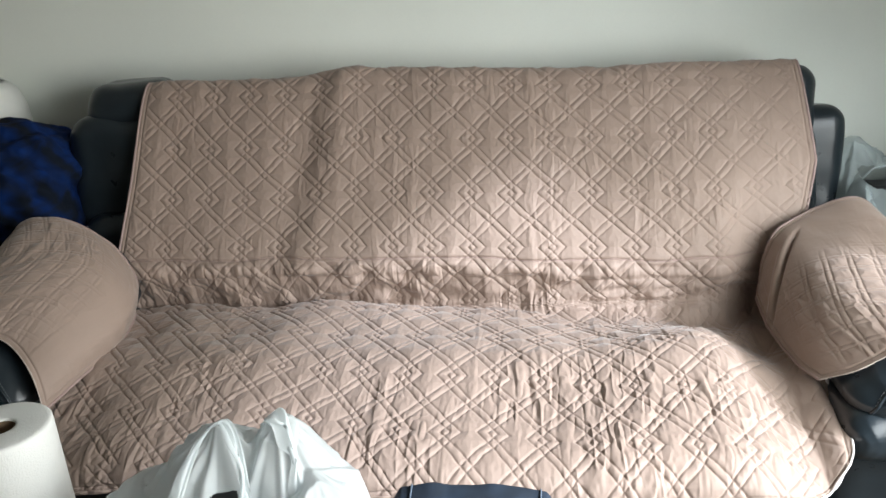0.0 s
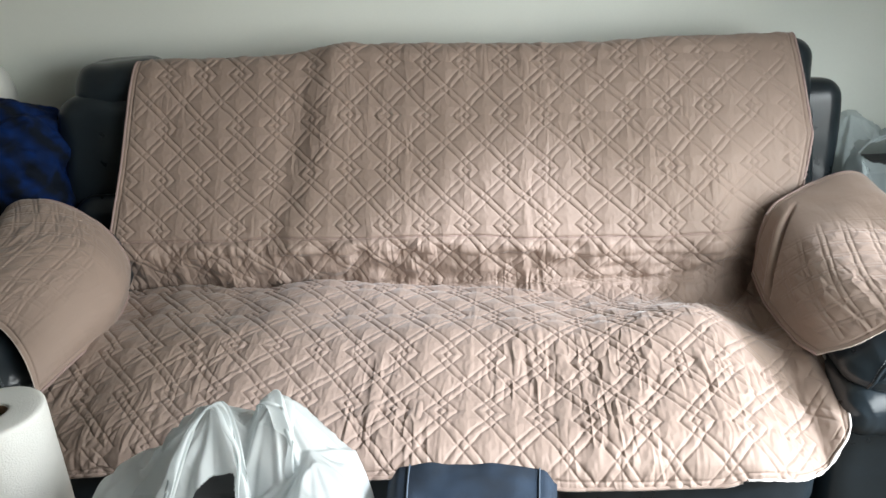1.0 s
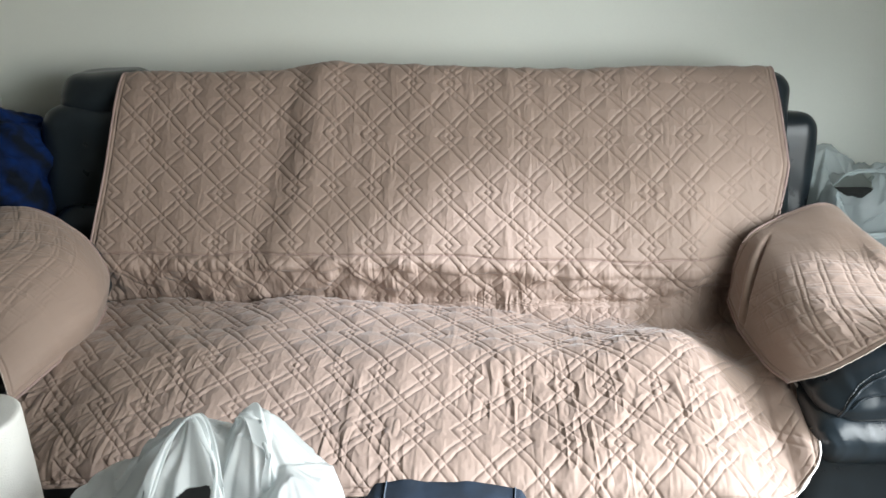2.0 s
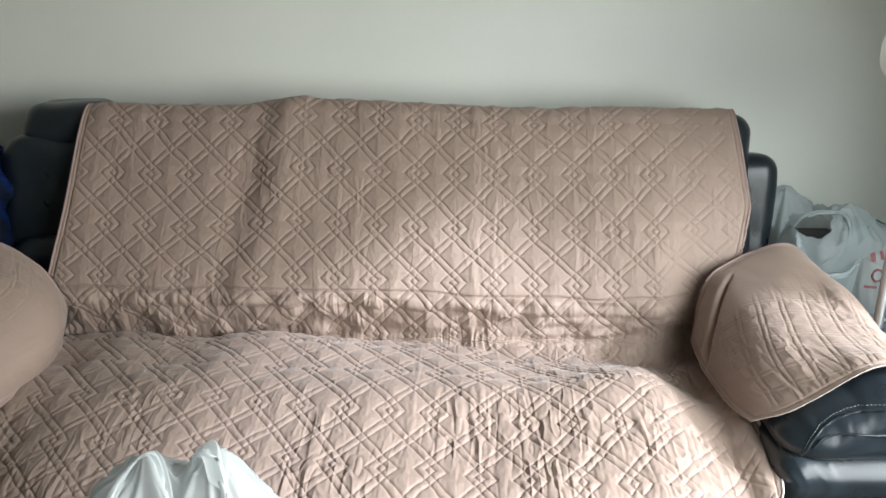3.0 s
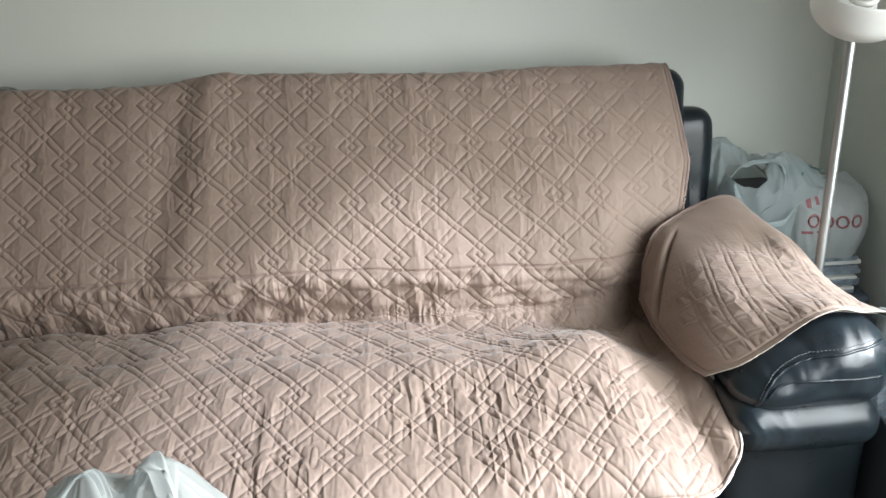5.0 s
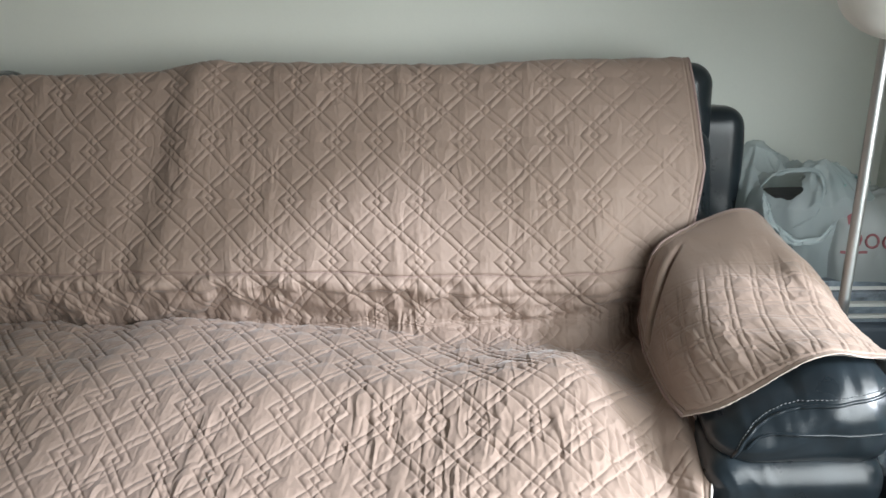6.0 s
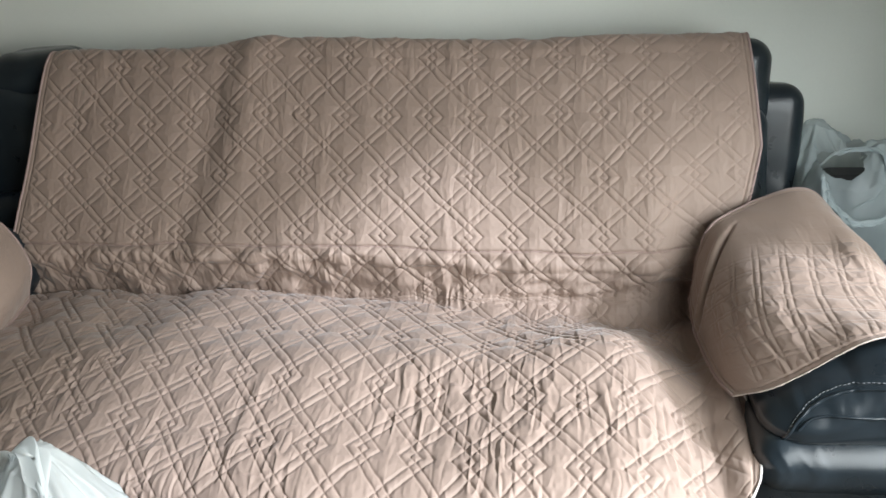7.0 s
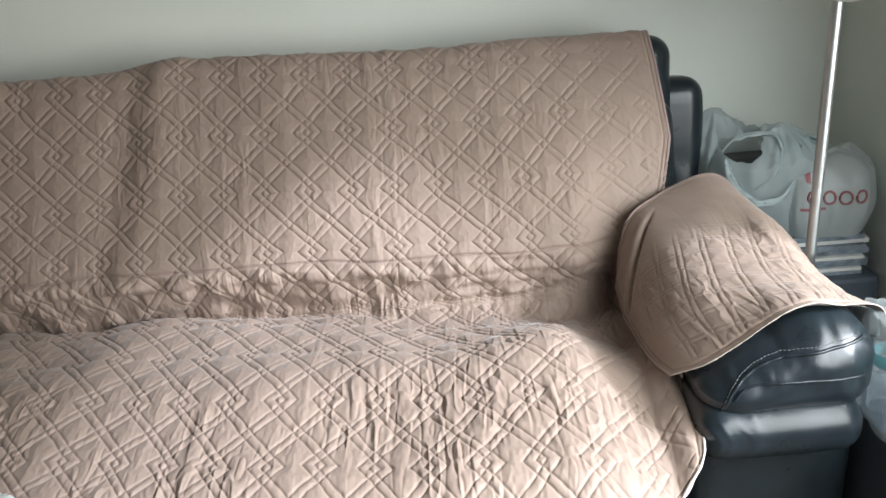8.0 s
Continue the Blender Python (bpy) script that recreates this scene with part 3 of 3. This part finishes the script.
for x, y in ((-0.80, 0.60), (0.70, 0.60), (-0.80, 0.98), (0.70, 0.98)):
    part("leg", box(x - 0.025, x + 0.025, y - 0.025, y + 0.025, 0, 0.427, 0.004), WOOD, table)

roll = thing("paper_towel_roll", "white paper towel roll standing on end on the table", "paper towel")
rc = (-0.548, 0.965, 0.462)
prof = [(0.021, 0.004), (0.021, 0.270), (0.0211, 0.2785), (0.0220, 0.2797), (0.026, 0.2800), (0.045, 0.2800), (0.064, 0.2798), (0.0690, 0.2788), (0.0710, 0.2765), (0.0715, 0.270), (0.0715, 0.14), (0.0710, 0.01), (0.069, 0.002), (0.023, 0.0), (0.021, 0.004)]
lathe("paper", np.array(prof) * (1, 1.035), PAPER, roll, sides=72, at=rc)
lathe("core", [(0.0209, 0.002), (0.0209, 0.286), (0.0193, 0.286), (0.0193, 0.002), (0.0209, 0.002)], CORE, roll, "brown cardboard core", sides=40, at=rc)
ang, hgt = np.meshgrid(np.linspace(-1.25, -0.95, 12), np.linspace(0.003, 0.276, 20))
P = np.stack([rc[0] + 0.0722 * np.cos(ang), rc[1] + 0.0722 * np.sin(ang), rc[2] + hgt], -1)
sheet("loose_sheet", P, PAPER, roll)


def carrier_bag(name, label, centre, half, height, peaks, mat, seed, n=150, hole=None, taper=0.9):
    """A full plastic carrier bag: a slumped body whose film rises in pleats to its gathered handles."""
    bag = thing(name, label, "plastic bag")
    a = np.linspace(0, 2 * np.pi, 2 * n, endpoint=False)[None]
    r = np.linspace(0, 1, n)[:, None]
    # over the top (r < 0.62), then down the side to the support
    top, down = np.clip(r / 0.62, 0, 1), np.clip((r - 0.62) / 0.38, 0, 1)
    squarish = (np.abs(np.cos(a)) ** 3 + np.abs(np.sin(a)) ** 3) ** (-1 / 3)
    lump = squarish * (1 + 0.14 * (vnoise(np.cos(a) * 3 + seed, np.sin(a) * 3 + seed) - 0.5))
    bx = half[0] * top * lump * np.cos(a)
    by = half[1] * top * lump * np.sin(a)
    z = height * (1 - 0.28 * top ** 4) + 0.03 * (vnoise(bx * 14 + seed, by * 14) - 0.5)
    for px, py, pz, wx, wy in peaks:
        ang = np.arctan2((by - py) / wy, (bx - px) / wx)
        pleat = 1 + 0.35 * (vnoise(np.cos(ang) * 6 + seed + px * 30, np.sin(ang) * 6) - 0.5)
        dist = np.sqrt(((bx - px) / wx) ** 2 + ((by - py) / wy) ** 2) * pleat
        z = np.maximum(z, pz - (pz - height * 0.72) * np.minimum(dist, 1.3) ** taper)
    crease = vnoise(bx * 34 + z * 20 + seed, by * 34 - z * 16) - 0.5
    tuck = (1 - np.abs(2 * vnoise(bx * 22 - by * 9 + seed, by * 22 + bx * 6 + 5) - 1)) ** 3
    z = z + 0.012 * crease + 0.010 * tuck * (1 - top ** 6)
    z = z * (1 - down) + 0.003 * down
    bulge = 1 + 0.10 * np.sin(down * np.pi) + 0.05 * (vnoise(np.cos(a) * 12 + seed, np.sin(a) * 12 + down * 3) - 0.5) * np.sin(down * np.pi) - 0.06 * down
    P = np.stack([bx * bulge + centre[0], by * bulge + centre[1], z + centre[2]], -1)
    faces, V = grid_faces(n, 2 * n, True), P.reshape(-1, 3)
    if hole:
        c = V[faces].mean(1)
        gone = (((c - np.array(hole[0])) / np.array(hole[1])) ** 2).sum(1) * (1 + 0.8 * (vnoise(c[:, 0] * 50, c[:, 2] * 50) - 0.5))
        faces = faces[gone > 1]
    mesh_ob("film", V, faces, mat, bag)
    return bag


def ribbon(name, pts, width, mat, parent, seed=0.0, along=(0, 1, 0)):
    """A crumpled strip of film, such as a carrier-bag handle."""
    p = spline(pts, 60)
    t = np.linspace(-1, 1, 14)
    w = width * (0.75 + 0.25 * np.cos(np.linspace(-np.pi, np.pi, 60)))[:, None]
    off = np.asarray(along, float)[None, None] * (t[None, :, None] * w[..., None])
    crumple = (vnoise(np.linspace(0, 9, 60)[:, None] + seed, t[None] * 3) - 0.5)[..., None] * np.array([0.014, 0.010, 0.012])
    pleats = np.sin(t[None] * 9 + seed + np.linspace(0, 3, 60)[:, None])[..., None] * np.array([0.004, 0, 0.003])
    return sheet(name, p[:, None] + off + crumple + pleats, mat, parent)


bag = carrier_bag("shopping_bag", "full white plastic shopping bag with upright handles on the table", (-0.205, 0.90, 0.462), (0.195, 0.115), 0.225,
                  [(0.010, 0.025, 0.322, 0.17, 0.12), (0.050, 0.03, 0.312, 0.11, 0.10), (0.094, 0.025, 0.336, 0.115, 0.10), (0.145, -0.01, 0.268, 0.15, 0.20)], BAG, 3.0, hole=((-0.182, 0.845, 0.690), (0.030, 0.055, 0.036)), taper=1.3)
ribbon("handle", [(-0.265, 0.80, 0.62), (-0.240, 0.83, 0.70), (-0.212, 0.875, 0.775), (-0.184, 0.905, 0.803), (-0.160, 0.885, 0.780), (-0.138, 0.84, 0.70), (-0.125, 0.80, 0.61)], 0.010, BAG, bag, 1.0, (0.5, 0.8, 0.1))
ribbon("handle", [(-0.150, 0.90, 0.72), (-0.132, 0.915, 0.785), (-0.112, 0.92, 0.806), (-0.092, 0.905, 0.780), (-0.080, 0.87, 0.71), (-0.070, 0.83, 0.64)], 0.010, BAG, bag, 5.0, (0.4, 0.8, 0.2))
part("dark_package", box(-0.225, -0.135, 0.86, 0.92, 0.48, 0.690, 0.006), DARK, bag, "dark box seen through the gap under the handle")

pouch = thing("denim_bag", "dark blue denim zip bag lying on the table", "bag")
nu, nv = 90, 60
U, Vv = np.meshgrid(np.linspace(-1, 1, nu), np.linspace(0, 1, nv))
px = 0.145 + U * (0.118 - 0.008 * Vv)
py = 0.955 - 0.16 * Vv + 0.006 * U
pz = 0.660 - 0.006 * U + 0.012 * (1 - U ** 2) - 0.055 * Vv ** 1.6 + 0.008 * (vnoise(U * 4, Vv * 5) - 0.5) - 0.02 * sstep(0.85, 1.0, np.abs(U))
top_rows = np.stack([px, py, pz], -1)
back_rows = np.stack([px[:1].repeat(12, 0), py[:1].repeat(12, 0) + 0.012 * np.sin(np.linspace(np.pi, 0, 12))[:, None], pz[:1] - np.linspace(0.195, 0.0, 12)[:, None]], -1)
front_rows = np.stack([px[-1:].repeat(10, 0), py[-1:] - 0.03 * np.sin(np.linspace(0, np.pi, 10))[:, None], pz[-1:] - np.linspace(0.0, 0.14, 10)[:, None]], -1)
body = np.vstack([back_rows[:-1], top_rows, front_rows[1:]])
sheet("fabric", body, DENIM, pouch)
for e in (0, -1):
    ring = body[:, e]
    c = ring.mean(0)
    P = np.stack([ring, ring * 0.5 + c * 0.5, ring * 0.02 + c * 0.98], 1)
    sheet("end_panel", P, DENIM, pouch)
tube("hem", top_rows[30, 2:-2] + (0, 0, 0.002), 0.0016, DENIM_SEAM, pouch, sides=5)
tube("side_seam", top_rows[:, 12] + (0, 0, 0.0015), 0.0013, DENIM_SEAM, pouch, sides=5)
tube("side_seam", top_rows[:, -10] + (0, 0, 0.0015), 0.0013, DENIM_SEAM, pouch, sides=5)
tube("zip", top_rows[34, 3:-3] + (0, 0, 0.001), 0.003, DARK, pouch, sides=6)
part("zip_pull", box(0.022, 0.032, 0.862, 0.880, 0.652, 0.657, 0.001), STEEL, pouch, "small silver zip pull")


# ---- beside and behind the sofa ----
def floor_lamp(name, label, x, y, top, bowl_r, bowl_h, tilt):
    """An uplight on a steel pole: base disc, pole, open white bowl, spiral bulb."""
    l = thing(name, label, "floor lamp")
    lathe("base", [(0.001, 0.03), (0.09, 0.028), (0.115, 0.02), (0.12, 0.008), (0.12, 0.0), (0.001, 0.0)], STEEL, l, at=(x, y, 0))
    lathe("pole", [(0.0115, 0.02), (0.0115, top * 0.5), (0.0125, top * 0.5 + 0.004), (0.0115, top * 0.5 + 0.01), (0.0115, top)], STEEL, l, sides=20, at=(x, y, 0))
    cup = spline([(0.012, 0.0), (0.05, 0.003), (bowl_r * 0.72, 0.018), (bowl_r * 0.93, bowl_h * 0.42), (bowl_r, bowl_h * 0.8), (bowl_r * 0.985, bowl_h),
                  (bowl_r * 0.955, bowl_h * 0.98), (bowl_r * 0.95, bowl_h * 0.8), (bowl_r * 0.88, bowl_h * 0.42), (bowl_r * 0.66, 0.024), (0.03, 0.012)], 70)
    head = []
    head.append(lathe("shade", cup, SHADE, l, "frosted white bowl shade", sides=56, at=(x, y, top)))
    head.append(lathe("socket", [(0.0, 0.01), (0.02, 0.01), (0.02, 0.045), (0.0, 0.045)], BULB, l, sides=20, at=(x, y, top)))
    a = np.linspace(0, 3.2 * 2 * np.pi, 120)
    coil = np.stack([x + 0.024 * np.cos(a), y + 0.024 * np.sin(a), top + 0.05 + 0.055 * np.linspace(0, 1, 120)], 1)
    head.append(tube("bulb", coil, 0.006, BULB, l, "white spiral bulb", sides=8))
    # the bowl leans over towards the room
    turn = Matrix.Translation((x, y, top)) @ Matrix.Rotation(radians(tilt), 4, "X") @ Matrix.Translation((-x, -y, -top))
    for ob in head:
        ob.data.transform(turn)
    return l


floor_lamp("floor_lamp", "floor lamp with a brushed steel pole and white bowl shade", 1.218, 1.86, 1.146, 0.108, 0.105, 22)

# left: lamp edge, plaid jacket on a side table
side = thing("side_table", "small dark wooden side table beside the sofa", "side table")
part("tabletop", box(-1.75, -1.16, 1.95, 2.48, 0.53, 0.56, 0.005), WOOD, side)
for x, y in ((-1.72, 1.98), (-1.20, 1.98), (-1.72, 2.44), (-1.20, 2.44)):
    part("leg", box(x - 0.02, x + 0.02, y - 0.02, y + 0.02, 0, 0.53, 0.003), WOOD, side)
V, F = pad((0.46, 0.40, 0.40), 0.16, 70)
ang = np.arctan2(V[:, 1], V[:, 0])
wr = vnoise(V[:, 0] * 16 + V[:, 2] * 9, V[:, 2] * 13 + V[:, 1] * 16) - 0.5
wr3 = (1 - np.abs(2 * vnoise(V[:, 0] * 22 + V[:, 2] * 30, V[:, 1] * 22 - V[:, 2] * 12 + 4) - 1)) ** 3
wr2 = vnoise(V[:, 0] * 34 - V[:, 2] * 22, V[:, 2] * 26 + V[:, 1] * 30 + 9) - 0.5
V = V + V / (np.linalg.norm(V, axis=1, keepdims=True)) * (0.038 * wr + 0.018 * wr2 + 0.008 * wr3)[:, None]
V[:, 2] = np.maximum(V[:, 2], -0.20)
weld = mesh_ob("plaid_jacket", V + (-1.305, 2.20, 0.735), F, PLAID)
bm = bmesh.new()
bm.from_mesh(weld.data)
bmesh.ops.remove_doubles(bm, verts=bm.verts, dist=0.0005)
bm.to_mesh(weld.data)
bm.free()
tagged(weld, "crumpled blue and black plaid jacket heaped beside the sofa", "jacket")
jug = thing("table_lamp", "small table lamp with a rounded white shade", "table lamp")
lathe("base", [(0.001, 0.0), (0.07, 0.0), (0.07, 0.012), (0.02, 0.03), (0.012, 0.06), (0.012, 0.33)], STEEL, jug, at=(-1.50, 2.40, 0.56))
lathe("shade", spline([(0.105, 0.25), (0.135, 0.275), (0.150, 0.33), (0.148, 0.40), (0.128, 0.455), (0.10, 0.48), (0.097, 0.477), (0.124, 0.45), (0.144, 0.398), (0.146, 0.332), (0.131, 0.28), (0.105, 0.253)], 60), SHADE, jug, "rounded white shade", sides=48, at=(-1.50, 2.40, 0.56))

# right corner: box, folded papers, carrier bags
crate = tagged(part("storage_box", box(1.13, 1.55, 2.14, 2.52, 0.0, 0.36, 0.012), BLUEBOX), "slate blue storage box in the corner", "box")
zz = 0.36
rnd = random.Random(4)
for k in range(9):
    t = rnd.uniform(0.008, 0.016)
    dx, dy = rnd.uniform(-0.012, 0.012), rnd.uniform(-0.012, 0.012)
    tagged(part("magazine", box(1.16 + dx, 1.52 + dx, 2.17 + dy, 2.47 + dy, zz, zz + t, 0.002), PAPER if k % 3 == 1 else MAGAZINE),
           "folded printed paper in a stack on the box", "magazine", "stacked papers")
    zz += t + 0.0005
corner_bag = carrier_bag("carrier_bag", "thin white carrier bag with an open handle hole", (1.265, 2.31, zz), (0.17, 0.13), 0.25,
                         [(-0.10, 0.08, 0.315, 0.16, 0.14), (0.03, -0.05, 0.30, 0.16, 0.1)], BAG_THIN, 8.0, n=130, taper=1.25, hole=((1.190, 2.235, 0.722), (0.044, 0.085, 0.040)))
part("dark_package", box(1.16, 1.31, 2.25, 2.37, zz, zz + 0.20, 0.03), DARK, corner_bag, "dark package seen through the film")
ribbon("handle", [(1.13, 2.22, 0.715), (1.17, 2.235, 0.745), (1.225, 2.235, 0.757), (1.27, 2.215, 0.748), (1.278, 2.195, 0.705), (1.255, 2.175, 0.655), (1.21, 2.165, 0.63)], 0.007, BAG_THIN, corner_bag, 2.0, (0.2, 0.5, 0.8))
ribbon("handle", [(1.13, 2.19, 0.70), (1.155, 2.16, 0.64), (1.20, 2.145, 0.60), (1.26, 2.145, 0.60), (1.30, 2.155, 0.64)], 0.012, BAG_THIN, corner_bag, 7.0, (0.1, 0.4, 0.9))
red_bag = carrier_bag("carrier_bag", "white carrier bag with red printed shapes beside the wall", (1.415, 2.27, zz), (0.125, 0.12), 0.20,
                      [(-0.06, 0.03, 0.265, 0.18, 0.14), (0.07, 0.0, 0.225, 0.14, 0.12)], BAG_GREY, 14.0, n=110)
film_tree = BVHTree.FromPolygons([v.co for v in red_bag.children[0].data.vertices], [p.vertices for p in red_bag.children[0].data.polygons])


def on_film(x, z):
    """The place on the front of the bag's film at x and z."""
    hit = film_tree.ray_cast(Vector((x, 1.6, z)), Vector((0, 1, 0)))[0]
    return np.array(hit if hit is not None else (x, 2.2, z)) - (0, 0.0015, 0)


for x, z in ((1.352, 0.598), (1.392, 0.594), (1.432, 0.592), (1.470, 0.594)):
    tube("printed_ring", [on_film(x + 0.014 * math.cos(a), z + 0.016 * math.sin(a)) for a in np.linspace(0, 2 * np.pi, 25)], 0.0032, RED, red_bag, "red printed ring", sides=6)
for x, z, w, tall in ((1.335, 0.634, 0.012, 0.026), (1.360, 0.640, 0.010, 0.020), (1.322, 0.560, 0.030, 0.008), (1.362, 0.562, 0.022, 0.007)):
    P = np.array([[on_film(x + w * i / 4, z + tall * k / 4) for i in range(5)] for k in range(5)])
    sheet("printed_bar", P, RED, red_bag, "red printed shape")
for k in range(5):
    x, z = 1.318 + 0.013 * k, 0.694 + 0.002 * k
    P = np.array([[on_film(x + 0.0075 * i / 3 + 0.010 * q / 5, z + 0.030 * q / 5) for i in range(4)] for q in range(6)])
    sheet("teal_stripe", P, PALE_TEAL, red_bag, "pale teal printed bar")
# right of the arm: water bottles in clear wrap on a box
stand = tagged(part("cardboard_box", box(1.172, 1.53, 1.20, 1.62, 0.0, 0.41, 0.006), BLUEBOX), "dark cardboard box beside the sofa arm", "box")


def bottle(x, y, z, tall, group):
    b = tagged(new("water_bottle"), "clear plastic water bottle with a teal cap", "bottle", group)
    pr = spline([(0.002, 0.0), (0.028, 0.0), (0.032, 0.012), (0.031, 0.05), (0.0325, 0.07), (0.031, 0.10), (0.032, 0.13), (0.026, 0.165), (0.013, 0.19), (0.012, 0.20)], 60)
    lathe("body", pr * (1, tall), CLEAR, b, sides=28, at=(x, y, z))
    lathe("cap", [(0.0, 0.215), (0.013, 0.215), (0.0148, 0.212), (0.0148, 0.196), (0.0, 0.196)] * np.array((1, tall)), TEAL, b, "teal screw cap", sides=22, at=(x, y, z))
    lathe("label", [(0.0325, 0.085), (0.0332, 0.086), (0.0332, 0.106), (0.0325, 0.107)] * np.array((1, tall)), TEAL, b, "teal printed label", sides=28, at=(x, y, z))
    return b


for x, y in ((1.275, 1.42), (1.275, 1.345), (1.345, 1.43), (1.345, 1.355), (1.28, 1.50), (1.35, 1.505)):
    bottle(x - 0.062, y, 0.41, 1.15, "wrapped water bottles")
a, r = np.linspace(0, 2 * np.pi, 160, endpoint=False)[None], np.linspace(0, 1, 60)[:, None]
crinkle = vnoise(np.cos(a) * 9 + r * 4, np.sin(a) * 9 + r * 7) - 0.5
rad = np.where(r < 0.5, r * 2, 1.0) * (1 + 0.18 * crinkle)
P = np.stack([1.262 + 0.098 * np.sign(np.cos(a)) * np.abs(np.cos(a)) ** 0.6 * rad, 1.42 + 0.14 * np.sign(np.sin(a)) * np.abs(np.sin(a)) ** 0.6 * rad,
              0.413 + np.where(r < 0.5, 0.215 - 0.02 * r, 0.205 * (2 - 2 * r)) + 0.02 * crinkle * (r < 0.9)], -1)
tagged(sheet("plastic_wrap", P, CLEAR, wrap=True), "crinkled clear plastic wrap round the water bottles", "plastic wrap")
